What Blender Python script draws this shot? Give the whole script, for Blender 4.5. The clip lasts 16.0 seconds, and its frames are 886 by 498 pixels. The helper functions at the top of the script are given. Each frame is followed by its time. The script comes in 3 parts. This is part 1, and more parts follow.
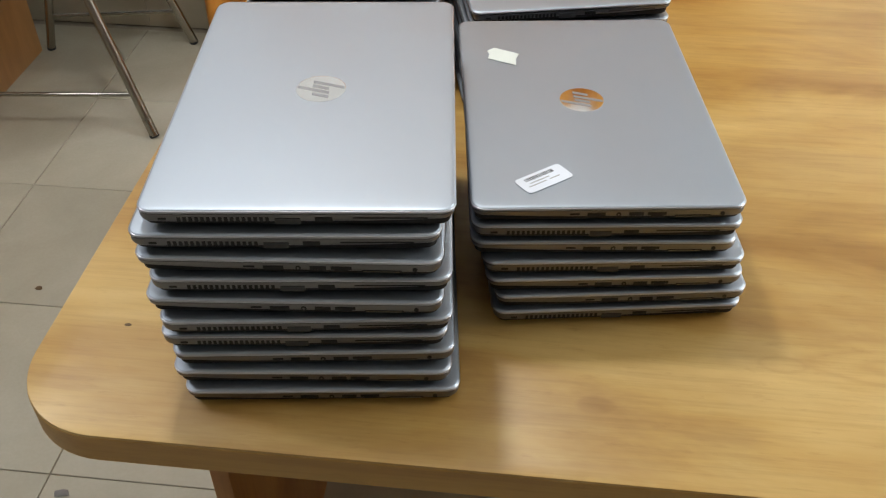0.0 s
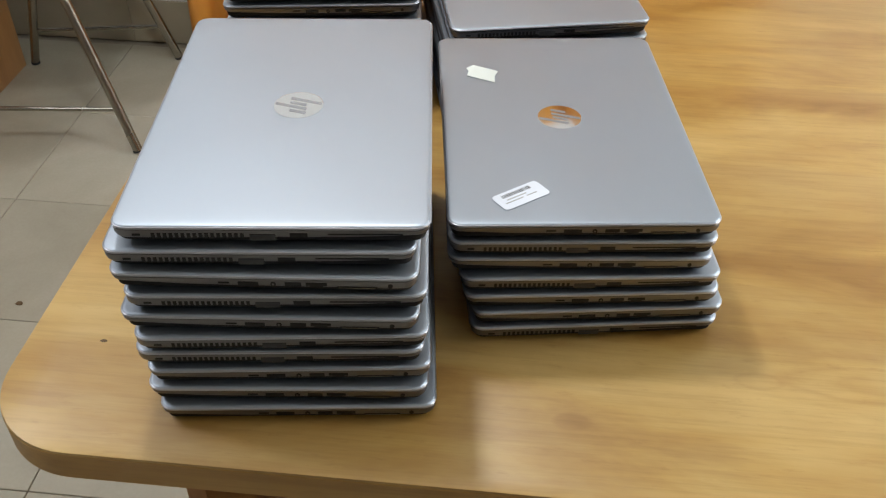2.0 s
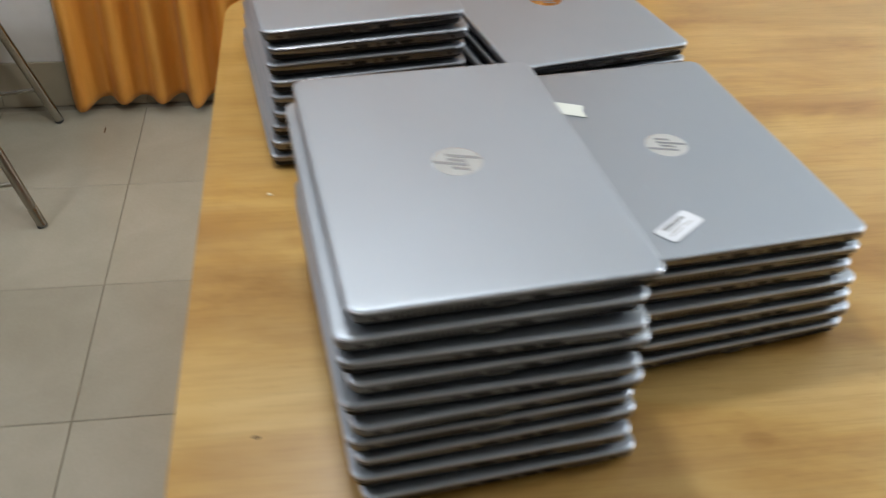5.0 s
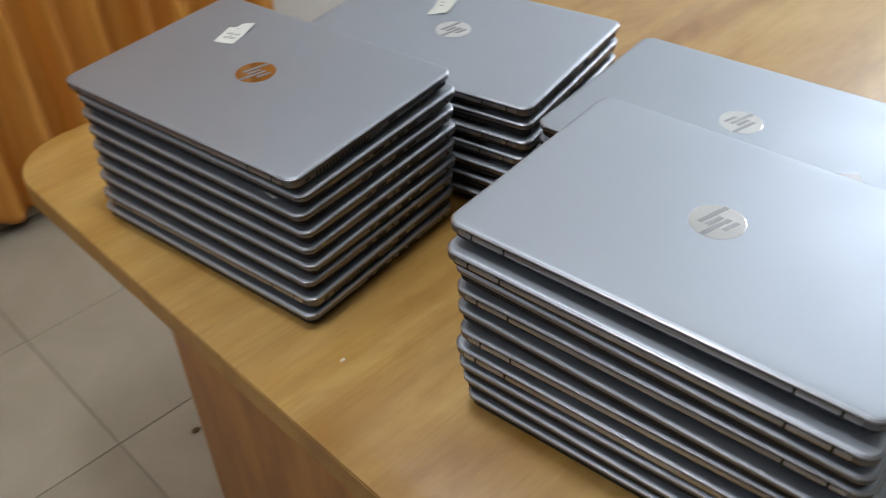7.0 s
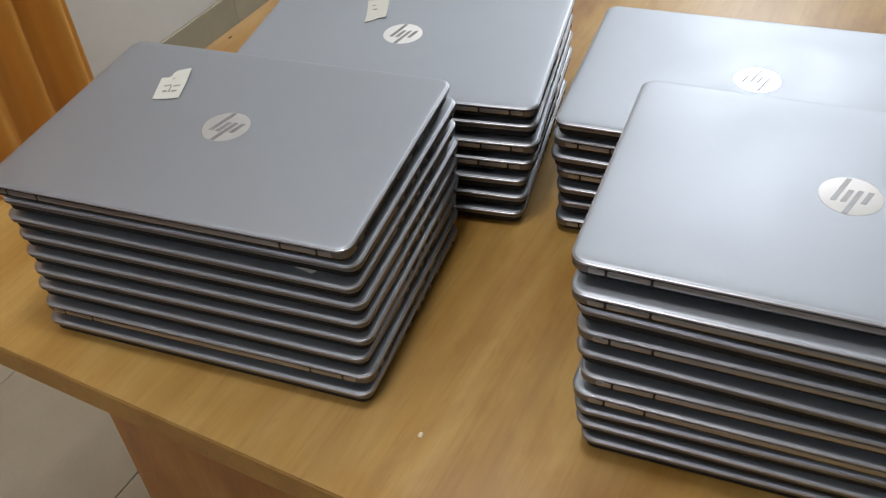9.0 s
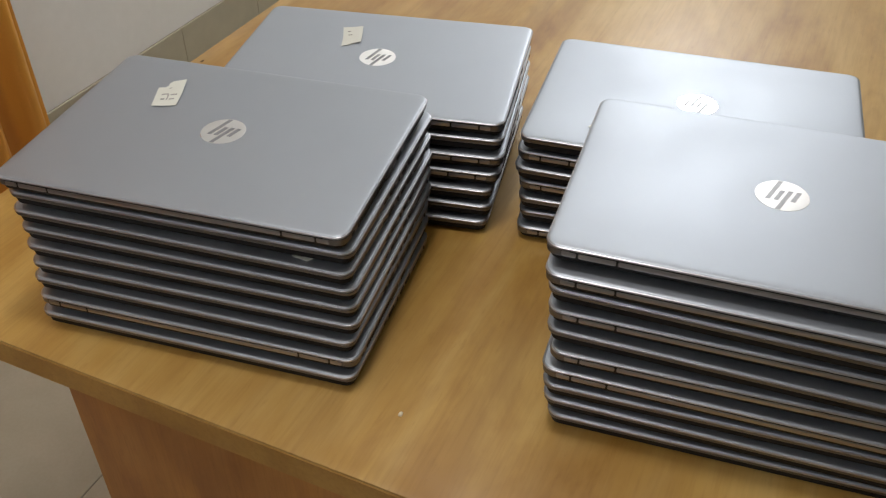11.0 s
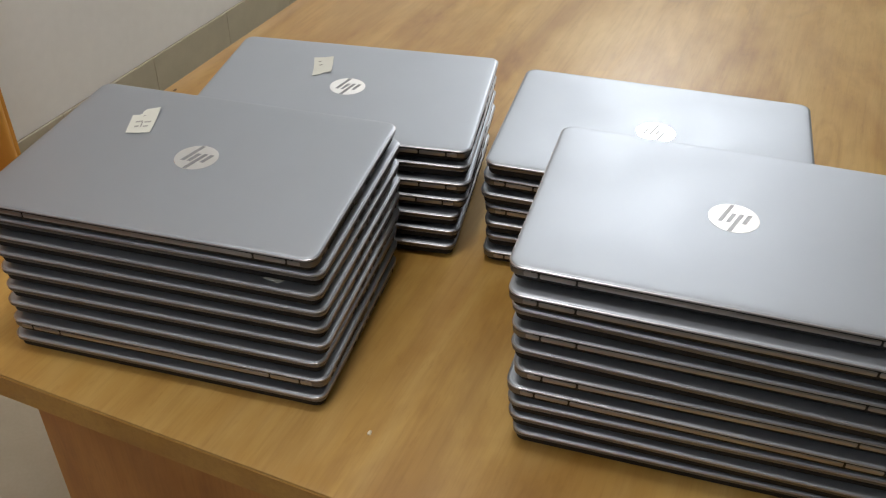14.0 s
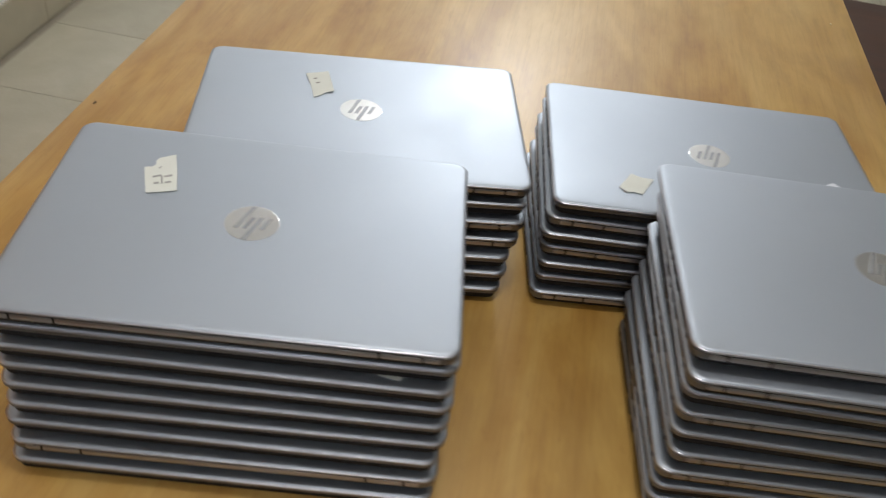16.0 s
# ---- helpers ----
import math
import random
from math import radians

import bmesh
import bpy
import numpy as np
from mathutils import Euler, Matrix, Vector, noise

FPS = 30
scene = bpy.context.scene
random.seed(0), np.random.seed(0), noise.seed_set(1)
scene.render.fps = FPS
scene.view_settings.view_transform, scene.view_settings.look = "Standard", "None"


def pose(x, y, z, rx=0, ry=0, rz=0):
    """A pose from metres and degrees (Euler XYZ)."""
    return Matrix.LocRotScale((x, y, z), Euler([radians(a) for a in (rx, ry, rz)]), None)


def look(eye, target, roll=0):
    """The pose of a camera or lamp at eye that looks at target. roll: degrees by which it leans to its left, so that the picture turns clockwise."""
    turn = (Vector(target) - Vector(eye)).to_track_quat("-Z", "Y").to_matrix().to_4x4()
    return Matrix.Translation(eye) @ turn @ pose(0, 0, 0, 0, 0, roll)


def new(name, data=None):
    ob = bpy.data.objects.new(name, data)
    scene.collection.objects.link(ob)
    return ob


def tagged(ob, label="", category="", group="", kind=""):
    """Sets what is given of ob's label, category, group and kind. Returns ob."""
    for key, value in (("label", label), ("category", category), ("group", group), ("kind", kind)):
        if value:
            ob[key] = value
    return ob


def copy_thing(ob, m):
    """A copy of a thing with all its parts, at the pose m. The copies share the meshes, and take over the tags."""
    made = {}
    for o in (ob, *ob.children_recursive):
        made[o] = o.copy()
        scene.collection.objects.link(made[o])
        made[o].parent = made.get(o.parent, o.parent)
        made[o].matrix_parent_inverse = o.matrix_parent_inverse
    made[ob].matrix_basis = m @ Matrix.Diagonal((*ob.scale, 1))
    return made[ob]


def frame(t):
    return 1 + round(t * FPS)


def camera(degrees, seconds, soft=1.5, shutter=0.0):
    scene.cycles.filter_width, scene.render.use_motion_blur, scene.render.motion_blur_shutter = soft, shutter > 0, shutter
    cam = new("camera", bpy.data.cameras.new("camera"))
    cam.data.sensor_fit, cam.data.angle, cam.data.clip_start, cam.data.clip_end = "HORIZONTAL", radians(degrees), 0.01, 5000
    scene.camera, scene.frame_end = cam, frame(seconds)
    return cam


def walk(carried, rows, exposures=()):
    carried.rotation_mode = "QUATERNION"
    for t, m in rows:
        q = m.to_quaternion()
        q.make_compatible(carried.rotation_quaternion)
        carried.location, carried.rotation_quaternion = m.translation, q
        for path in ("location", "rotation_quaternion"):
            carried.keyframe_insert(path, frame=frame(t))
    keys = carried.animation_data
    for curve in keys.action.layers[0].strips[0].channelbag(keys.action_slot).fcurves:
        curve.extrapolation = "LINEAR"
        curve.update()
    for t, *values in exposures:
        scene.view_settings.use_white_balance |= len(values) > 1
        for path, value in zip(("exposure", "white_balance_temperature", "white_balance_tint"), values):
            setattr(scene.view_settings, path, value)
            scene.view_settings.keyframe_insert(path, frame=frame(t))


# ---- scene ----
cam = camera(51.9, 16.0, soft=1.2, shutter=0.8)
PATH = [
    (0, (0.186, -0.673, 1.373), (0.028, 0.825, 0.058), 0.2),
    (0.5, (0.188, -0.668, 1.373), (0.042, 0.83, 0.055), 0.8),
    (1, (0.193, -0.673, 1.371), (0.064, 0.842, 0.072), 1.7),
    (1.5, (0.197, -0.673, 1.374), (0.064, 0.844, 0.077), 1.1),
    (2, (0.195, -0.672, 1.374), (0.062, 0.851, 0.085), 1.0),
    (2.5, (0.191, -0.669, 1.374), (0.068, 0.851, 0.081), 1.2),
    (3, (0.188, -0.672, 1.374), (0.08, 0.862, 0.095), 1.8),
    (3.5, (0.186, -0.679, 1.374), (0.097, 0.862, 0.103), 2.0),
    (4, (0.146, -0.68, 1.376), (0.099, 0.903, 0.154), 2.6),
    (4.2, (0.116, -0.676, 1.377), (0.151, 0.904, 0.152), 3.2),
    (4.5, (0.037, -0.665, 1.375), (0.25, 0.894, 0.141), 5.2),
    (4.6, (0.004, -0.663, 1.376), (0.272, 0.889, 0.143), 5.7),
    (5, (-0.104, -0.638, 1.373), (0.148, 0.913, 0.135), 2.5),
    (7.3, (-0.541, -0.205, 1.386), (0.611, 0.809, 0.103), -0.8),
    (7.5, (-0.55, -0.169, 1.38), (0.64, 0.776, 0.08), 0.3),
    (8, (-0.523, -0.029, 1.366), (0.702, 0.8, 0.02), -2.1),
    (10.5, (-0.636, 0.001, 1.383), (0.75, 0.702, 0.122), -2.8),
    (11, (-0.653, -0.005, 1.388), (0.761, 0.651, 0.136), -0.4),
    (11.5, (-0.658, -0.019, 1.393), (0.762, 0.65, 0.154), -0.9),
    (12, (-0.659, -0.028, 1.399), (0.788, 0.616, 0.178), -0.5),
    (12.5, (-0.666, -0.031, 1.397), (0.798, 0.622, 0.2), -0.5),
    (13, (-0.674, -0.036, 1.4), (0.795, 0.605, 0.203), -0.2),
    (13.5, (-0.677, -0.029, 1.4), (0.8, 0.598, 0.205), 0.4),
    (14, (-0.674, -0.019, 1.399), (0.802, 0.597, 0.198), 0.8),
    (14.5, (-0.674, -0.001, 1.399), (0.805, 0.596, 0.192), 1.2),
    (15, (-0.665, 0.049, 1.39), (0.834, 0.56, 0.168), 3.2),
    (15.5, (-0.643, 0.176, 1.394), (0.902, 0.468, 0.158), 5.5),
    (15.7, (-0.636, 0.222, 1.394), (0.922, 0.456, 0.162), 6.4),
    (16, (-0.608, 0.292, 1.387), (0.943, 0.436, 0.133), 8.2),
]
walk(cam, [(t, look(eye, target, roll)) for t, eye, target, roll in PATH], [(0, 0.72, 6380, 9), (2, 0.72, 6250, 9), (4, 0.70, 6200, 8.5), (5.2, 0.55, 6250, 8.5), (7.3, 0.13, 6200, 12), (8.2, 0.07, 6350, 13), (10.3, -0.03, 6900, 13), (14.5, -0.03, 6900, 13), (15.5, 0.0, 6650, 11.5), (16, 0.04, 6650, 11.5)])

# ---- light ----
world = bpy.data.worlds.new("room_air")
scene.world = world
world.use_nodes = True
world.node_tree.nodes["Background"].inputs[0].default_value = (0.9, 0.95, 1.0, 1)
world.node_tree.nodes["Background"].inputs[1].default_value = 0.01


def lamp(name, kind, m, watts, colour, **more):
    data = bpy.data.lights.new(name, kind)
    data.energy, data.color = watts, colour
    for key, value in more.items():
        if key == "radius":
            data.shadow_soft_size = value
        elif key == "size":
            data.shape = "RECTANGLE"
            data.size, data.size_y = value
    ob = new(name, data)
    ob.matrix_world = m
    return ob


lamp("bulb_light", "POINT", pose(-0.18, 0.29, 2.14), 18.6, (1.0, 0.985, 0.95), radius=0.08)
lamp("tube_light", "POINT", pose(2.95, 0.48, 2.52), 47, (0.93, 0.97, 1.0), radius=0.22)
lamp("rear_ceiling_light", "POINT", pose(-2.0, 0.30, 2.55), 23, (0.95, 0.96, 1.0), radius=0.10)


# ---- materials ----
def material(name):
    m = bpy.data.materials.new(name)
    m.use_nodes = True
    return m, m.node_tree, m.node_tree.nodes["Principled BSDF"]


def node(tree, kind, **values):
    n = tree.nodes.new(kind)
    for key, value in values.items():
        n.inputs[key.replace("_", " ")].default_value = value
    return n


def coords(tree, scale=(1, 1, 1), turn=0.0, source="Object"):
    tc = tree.nodes.new("ShaderNodeTexCoord")
    mp = tree.nodes.new("ShaderNodeMapping")
    mp.inputs["Scale"].default_value = scale
    mp.inputs["Rotation"].default_value = (0, 0, turn)
    tree.links.new(tc.outputs[source], mp.inputs["Vector"])
    return mp.outputs["Vector"]


def noise_tex(tree, vec, scale, detail=4.0, rough=0.55, distort=0.0):
    n = node(tree, "ShaderNodeTexNoise", Scale=scale, Detail=detail, Roughness=rough, Distortion=distort)
    tree.links.new(vec, n.inputs["Vector"])
    return n.outputs["Fac"]


def ramp(tree, fac, stops):
    r = tree.nodes.new("ShaderNodeValToRGB")
    while len(r.color_ramp.elements) < len(stops):
        r.color_ramp.elements.new(0.5)
    for e, (p, c) in zip(r.color_ramp.elements, stops):
        e.position, e.color = p, (*c, 1) if len(c) == 3 else c
    tree.links.new(fac, r.inputs["Fac"])
    return r.outputs["Color"]


def mixed(tree, fac, a, b, mode="MIX"):
    n = tree.nodes.new("ShaderNodeMix")
    n.data_type, n.blend_type = "RGBA", mode
    for value, slot in ((fac, 0), (a, 6), (b, 7)):
        if isinstance(value, (int, float)):
            n.inputs[slot].default_value = value
        elif isinstance(value, tuple):
            n.inputs[slot].default_value = (*value, 1)
        else:
            tree.links.new(value, n.inputs[slot])
    return n.outputs[2]


def ranged(tree, fac, low, high):
    n = tree.nodes.new("ShaderNodeMapRange")
    n.inputs["To Min"].default_value, n.inputs["To Max"].default_value = low, high
    tree.links.new(fac, n.inputs["Value"])
    return n.outputs["Result"]


def bump(tree, shader, height, strength, distance=0.001):
    b = node(tree, "ShaderNodeBump", Strength=strength, Distance=distance)
    tree.links.new(height, b.inputs["Height"])
    tree.links.new(b.outputs["Normal"], shader.inputs["Normal"])


def plain(name, colour, rough=0.5, metal=0.0, spread=0.12, scale=60, relief=0.0):
    """A nearly plain surface with faint grain and soft blotches."""
    m, tree, s = material(name)
    v = coords(tree)
    fine, broad = noise_tex(tree, v, scale), noise_tex(tree, v, scale / 9, 2)
    both = mixed(tree, 0.5, fine, broad)
    dark, light = (tuple(min(1, c * k) for c in colour) for k in (1 - spread, 1 + spread))
    tree.links.new(ramp(tree, both, [(0.3, dark), (0.7, light)]), s.inputs["Base Color"])
    tree.links.new(ranged(tree, broad, rough * 0.85, min(1, rough * 1.15)), s.inputs["Roughness"])
    s.inputs["Metallic"].default_value = metal
    if relief:
        bump(tree, s, fine, relief)
    return m


def silver_metal(name, colour, rough):
    """Brushed, painted light metal with smudges from handling."""
    m, tree, s = material(name)
    v = coords(tree)
    long = coords(tree, (40, 900, 300))
    grain, smudge = noise_tex(tree, long, 1.0, 2), noise_tex(tree, v, 9, 5, 0.6, 0.6)
    speck = noise_tex(tree, v, 1400, 1)
    info = tree.nodes.new("ShaderNodeObjectInfo")
    tone = ranged(tree, info.outputs["Random"], 0.93, 1.05)
    base = ramp(tree, speck, [(0.35, tuple(c * 0.982 for c in colour)), (0.65, tuple(min(1, c * 1.015) for c in colour))])
    toned = tree.nodes.new("ShaderNodeVectorMath")
    toned.operation = "SCALE"
    tree.links.new(base, toned.inputs[0])
    tree.links.new(tone, toned.inputs["Scale"])
    tree.links.new(toned.outputs[0], s.inputs["Base Color"])
    mix = mixed(tree, 0.15, smudge, grain)
    tree.links.new(ranged(tree, mix, rough - 0.1, rough + 0.1), s.inputs["Roughness"])
    s.inputs["Metallic"].default_value = 0.92
    bump(tree, s, speck, 0.02, 0.0003)
    return m


def wood(name, dark, mid, light, along=(1, 0), rough=0.34, scale=1.0, coat=0.25, knots=()):
    """Printed oak laminate: wavering grain, cathedral arches, blotches, fleck and fine pores."""
    m, tree, s = material(name)
    a, b = along

    def vec(lengthwise, across):
        return coords(tree, (lengthwise, across, across) if a else (across, lengthwise, across) if b else (across, across, lengthwise))

    broad = noise_tex(tree, vec(1.3 * scale, 6.5 * scale), 1.1, 3, 0.45, 0.35)
    rings = node(tree, "ShaderNodeMath")
    rings.operation = "MULTIPLY"
    rings.inputs[1].default_value = 24.0
    tree.links.new(broad, rings.inputs[0])
    saw = node(tree, "ShaderNodeMath")
    saw.operation = "SINE"
    tree.links.new(rings.outputs[0], saw.inputs[0])
    pores = noise_tex(tree, vec(9, 190), 1.0, 5, 0.65)
    blotch = noise_tex(tree, vec(3.0, 8.0), 1.0, 5, 0.62, 0.4)
    fleck = noise_tex(tree, vec(26, 120), 1.0, 4, 0.7, 0.1)
    half = node(tree, "ShaderNodeMath")
    half.operation = "MULTIPLY_ADD"
    half.inputs[1].default_value, half.inputs[2].default_value = 0.5, 0.5
    tree.links.new(saw.outputs[0], half.inputs[0])
    grain = ramp(tree, half.outputs[0], [(0.0, dark), (0.5, mid), (1.0, light)])
    soft = mixed(tree, 0.62, grain, ramp(tree, blotch, [(0.34, dark), (0.47, mid), (0.63, light)]))
    tint = ramp(tree, pores, [(0.30, (0.78, 0.72, 0.62)), (0.55, (1, 1, 1))])
    worn = mixed(tree, 0.5, soft, tint, "MULTIPLY")
    cloud = noise_tex(tree, vec(2.4, 4.8), 1.0, 4, 0.6, 0.5)
    worn = mixed(tree, 1.0, worn, ramp(tree, cloud, [(0.36, (0.84, 0.78, 0.68)), (0.56, (1, 1, 1))]), "MULTIPLY")
    spots = ramp(tree, fleck, [(0.24, (0.74, 0.64, 0.52)), (0.42, (1, 1, 1))])
    worn = mixed(tree, 0.5, worn, spots, "MULTIPLY")
    for cx, cy, ax, ay, stops in knots:
        tc, place = tree.nodes.new("ShaderNodeTexCoord"), tree.nodes.new("ShaderNodeMapping")
        place.inputs["Location"].default_value = (-cx / ax, -cy / ay, 0)
        place.inputs["Scale"].default_value = (1 / ax, 1 / ay, 0)
        tree.links.new(tc.outputs["Object"], place.inputs["Vector"])
        away = node(tree, "ShaderNodeVectorMath")
        away.operation = "LENGTH"
        tree.links.new(place.outputs["Vector"], away.inputs[0])
        wavy = node(tree, "ShaderNodeMath")
        wavy.operation = "MULTIPLY_ADD"
        wavy.inputs[1].default_value = 0.5
        tree.links.new(noise_tex(tree, vec(14, 40), 1.0, 3), wavy.inputs[0])
        tree.links.new(away.outputs["Value"], wavy.inputs[2])
        shrunk = node(tree, "ShaderNodeMath")
        shrunk.operation = "MULTIPLY"
        shrunk.inputs[1].default_value = 0.5
        tree.links.new(wavy.outputs[0], shrunk.inputs[0])
        worn = mixed(tree, 1.0, worn, ramp(tree, shrunk.outputs[0], [(p, (1 - k * 0.7, 1 - k, 1 - k * 1.3)) for p, k in stops]), "MULTIPLY")
    tree.links.new(worn, s.inputs["Base Color"])
    tree.links.new(ranged(tree, blotch, rough - 0.04, rough + 0.16), s.inputs["Roughness"])
    s.inputs["Coat Weight"].default_value = coat
    s.inputs["Coat Roughness"].default_value = 0.29
    bump(tree, s, pores, 0.08, 0.0005)
    return m


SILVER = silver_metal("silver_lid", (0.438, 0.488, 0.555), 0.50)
# lower-half silver, darkened in its colour for sides turned from the light
SILVER_SHADED = silver_metal("silver_shaded", (0.20, 0.195, 0.205), 0.38)
SILVER_HINGE = silver_metal("silver_hinge", (0.43, 0.425, 0.455), 0.30)
SILVER_RIM = silver_metal("silver_rim", (0.52, 0.525, 0.57), 0.31)
BLACK = plain("black_plastic", (0.006, 0.006, 0.007), 0.85)
PORT = plain("dark_port", (0.008, 0.008, 0.009), 0.6)
PORT_GREY = plain("grey_port", (0.045, 0.045, 0.048), 0.45)
GOLD_SLOT = plain("slot_metal", (0.40, 0.36, 0.28), 0.35, 0.9)
MIRROR = plain("polished_emblem", (0.72, 0.73, 0.745), 0.05, 1.0, 0.02)
EMBLEM_BAR = plain("brushed_emblem_bar", (0.36, 0.375, 0.40), 0.48, 0.8, 0.05)
# knots and arches of the printed grain: middle, half axes, and darkness from the middle outwards
KNOTS = [
    (0.265, -0.154, 0.016, 0.010, [(0.25, 0.16), (0.55, 0.14), (0.72, 0.0)]),
    (0.436, -0.088, 0.022, 0.010, [(0.30, 0.03), (0.48, 0.04), (0.60, 0.10), (0.72, 0.0)]),
    (0.550, -0.084, 0.100, 0.020, [(0.20, 0.05), (0.34, 0.12), (0.42, 0.02), (0.54, 0.03), (0.61, 0.15), (0.70, 0.0)]),
    (0.760, -0.082, 0.360, 0.052, [(0.50, 0.0), (0.60, 0.10), (0.66, 0.02), (0.78, 0.08), (0.88, 0.0)]),
    (0.520, 0.620, 0.300, 0.060, [(0.25, 0.04), (0.40, 0.09), (0.48, 0.01), (0.60, 0.08), (0.70, 0.0), (0.85, 0.05), (0.95, 0.0)]),
]
WOOD = wood("oak_laminate", (0.375, 0.187, 0.033), (0.56, 0.338, 0.087), (0.66, 0.450, 0.158), coat=0.35, knots=KNOTS)
EDGE = wood("oak_edge_band", (0.40, 0.195, 0.036), (0.52, 0.282, 0.060), (0.59, 0.335, 0.082), rough=0.4, coat=0.1)
PANEL = wood("oak_panel", (0.40, 0.160, 0.036), (0.56, 0.250, 0.058), (0.64, 0.310, 0.084), along=(0, 0), rough=0.42, coat=0.1)
CABINET = wood("orange_wood", (0.26, 0.11, 0.03), (0.36, 0.17, 0.05), (0.42, 0.21, 0.07), along=(0, 0), rough=0.35)
DARK_WOOD = wood("dark_wood", (0.035, 0.013, 0.005), (0.055, 0.02, 0.008), (0.08, 0.03, 0.012), along=(0, 1), rough=0.6, coat=0.0)
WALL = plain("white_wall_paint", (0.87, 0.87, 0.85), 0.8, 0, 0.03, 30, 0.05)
# dark tone for the unseen walls, chosen to dim bounce and reflections
DIMMING_WALL = plain("dimming_wall_grey", (0.26, 0.25, 0.235), 0.8, 0, 0.05, 30, 0.05)
CEILING = plain("white_ceiling_paint", (0.8, 0.8, 0.79), 0.85, 0, 0.02, 20)
SKIRT = plain("brown_skirting_tile", (0.46, 0.42, 0.315), 0.35, 0, 0.10, 14)
GROUT = plain("grey_grout", (0.29, 0.26, 0.20), 0.8)
PAPER = plain("white_paper", (0.70, 0.73, 0.68), 0.7, 0, 0.05, 40)
LABEL = plain("white_label", (0.76, 0.80, 0.87), 0.45, 0, 0.03, 40)
INK = plain("black_ink", (0.03, 0.03, 0.035), 0.6)
SCRIBBLE = plain("faint_ink", (0.36, 0.37, 0.36), 0.7)
PENCIL = plain("grey_ink", (0.22, 0.21, 0.2), 0.7)
CHROME = plain("brushed_steel_tube", (0.36, 0.335, 0.285), 0.27, 1.0, 0.08, 30)
SEAT = plain("black_vinyl", (0.02, 0.02, 0.022), 0.4, 0, 0.2, 80, 0.1)
RUBBER = plain("black_rubber", (0.015, 0.015, 0.015), 0.7)
CRUMB = plain("pale_crumb", (0.88, 0.78, 0.58), 0.8)
STAIN = plain("dark_stain", (0.13, 0.075, 0.025), 0.6)


def tile_material():
    m, tree, s = material("glazed_floor_tile")
    v = coords(tree, source="Object")
    info = tree.nodes.new("ShaderNodeObjectInfo")
    wide = noise_tex(tree, v, 6, 4, 0.6, 0.5)
    fine = noise_tex(tree, v, 140, 2)
    base = ramp(tree, wide, [(0.3, (0.435, 0.405, 0.315)), (0.7, (0.50, 0.47, 0.375))])
    grit = ramp(tree, fine, [(0.4, (0.975, 0.975, 0.97)), (0.6, (1, 1, 1))])
    shade = mixed(tree, 1.0, base, grit, "MULTIPLY")
    toned = tree.nodes.new("ShaderNodeVectorMath")
    toned.operation = "SCALE"
    tree.links.new(shade, toned.inputs[0])
    tree.links.new(ranged(tree, info.outputs["Random"], 0.94, 1.05), toned.inputs["Scale"])
    tree.links.new(toned.outputs[0], s.inputs["Base Color"])
    tree.links.new(ranged(tree, wide, 0.16, 0.265), s.inputs["Roughness"])
    return m


def cloth_material():
    m, tree, s = material("orange_satin_cloth")
    v = coords(tree, (1, 1, 1))
    weave = noise_tex(tree, coords(tree, (900, 900, 240)), 1.0, 2)
    wide = noise_tex(tree, coords(tree, (9, 9, 1.2)), 1.0, 3)
    base = ramp(tree, wide, [(0.3, (0.62, 0.235, 0.027)), (0.7, (0.84, 0.41, 0.072))])
    tree.links.new(mixed(tree, 0.3, base, ramp(tree, weave, [(0.3, (0.7, 0.7, 0.7)), (0.7, (1, 1, 1))]), "MULTIPLY"), s.inputs["Base Color"])
    s.inputs["Roughness"].default_value = 0.42
    s.inputs["Sheen Weight"].default_value = 0.05
    bump(tree, s, weave, 0.1, 0.0004)
    return m


TILE = tile_material()
CLOTH = cloth_material()


# ---- shapes ----
def finish(name, bm, mat, parent=None, label="", smooth=True):
    bmesh.ops.recalc_face_normals(bm, faces=bm.faces)
    me = bpy.data.meshes.new(name)
    bm.to_mesh(me)
    bm.free()
    me.materials.append(mat)
    if smooth:
        me.polygons.foreach_set("use_smooth", [True] * len(me.polygons))
        me.set_sharp_from_angle(angle=radians(38))
    ob = new(name, me)
    if parent:
        ob.parent = parent
    if label:
        tagged(ob, label)
    return ob


def part(name, bm, mat, parent, label=""):
    return finish(name, bm, mat, parent, label)


def outline(w, d, r, seg=6, cuts=0):
    """A rounded oblong, anticlockwise; cuts adds points along its two sides that run in y."""
    pts = []
    for cx, cy, a in ((w / 2 - r, d / 2 - r, 0), (-w / 2 + r, d / 2 - r, 90), (-w / 2 + r, -d / 2 + r, 180), (w / 2 - r, -d / 2 + r, 270)):
        for i in range(seg + 1):
            t = radians(a + 90 * i / seg)
            pts.append((cx + r * math.cos(t), cy + r * math.sin(t)))
        if cuts and a in (90, 270):
            y0, y1 = cy, -cy
            pts += [(pts[-1][0], y0 + (y1 - y0) * k / (cuts + 1)) for k in range(1, cuts + 1)]
    return pts


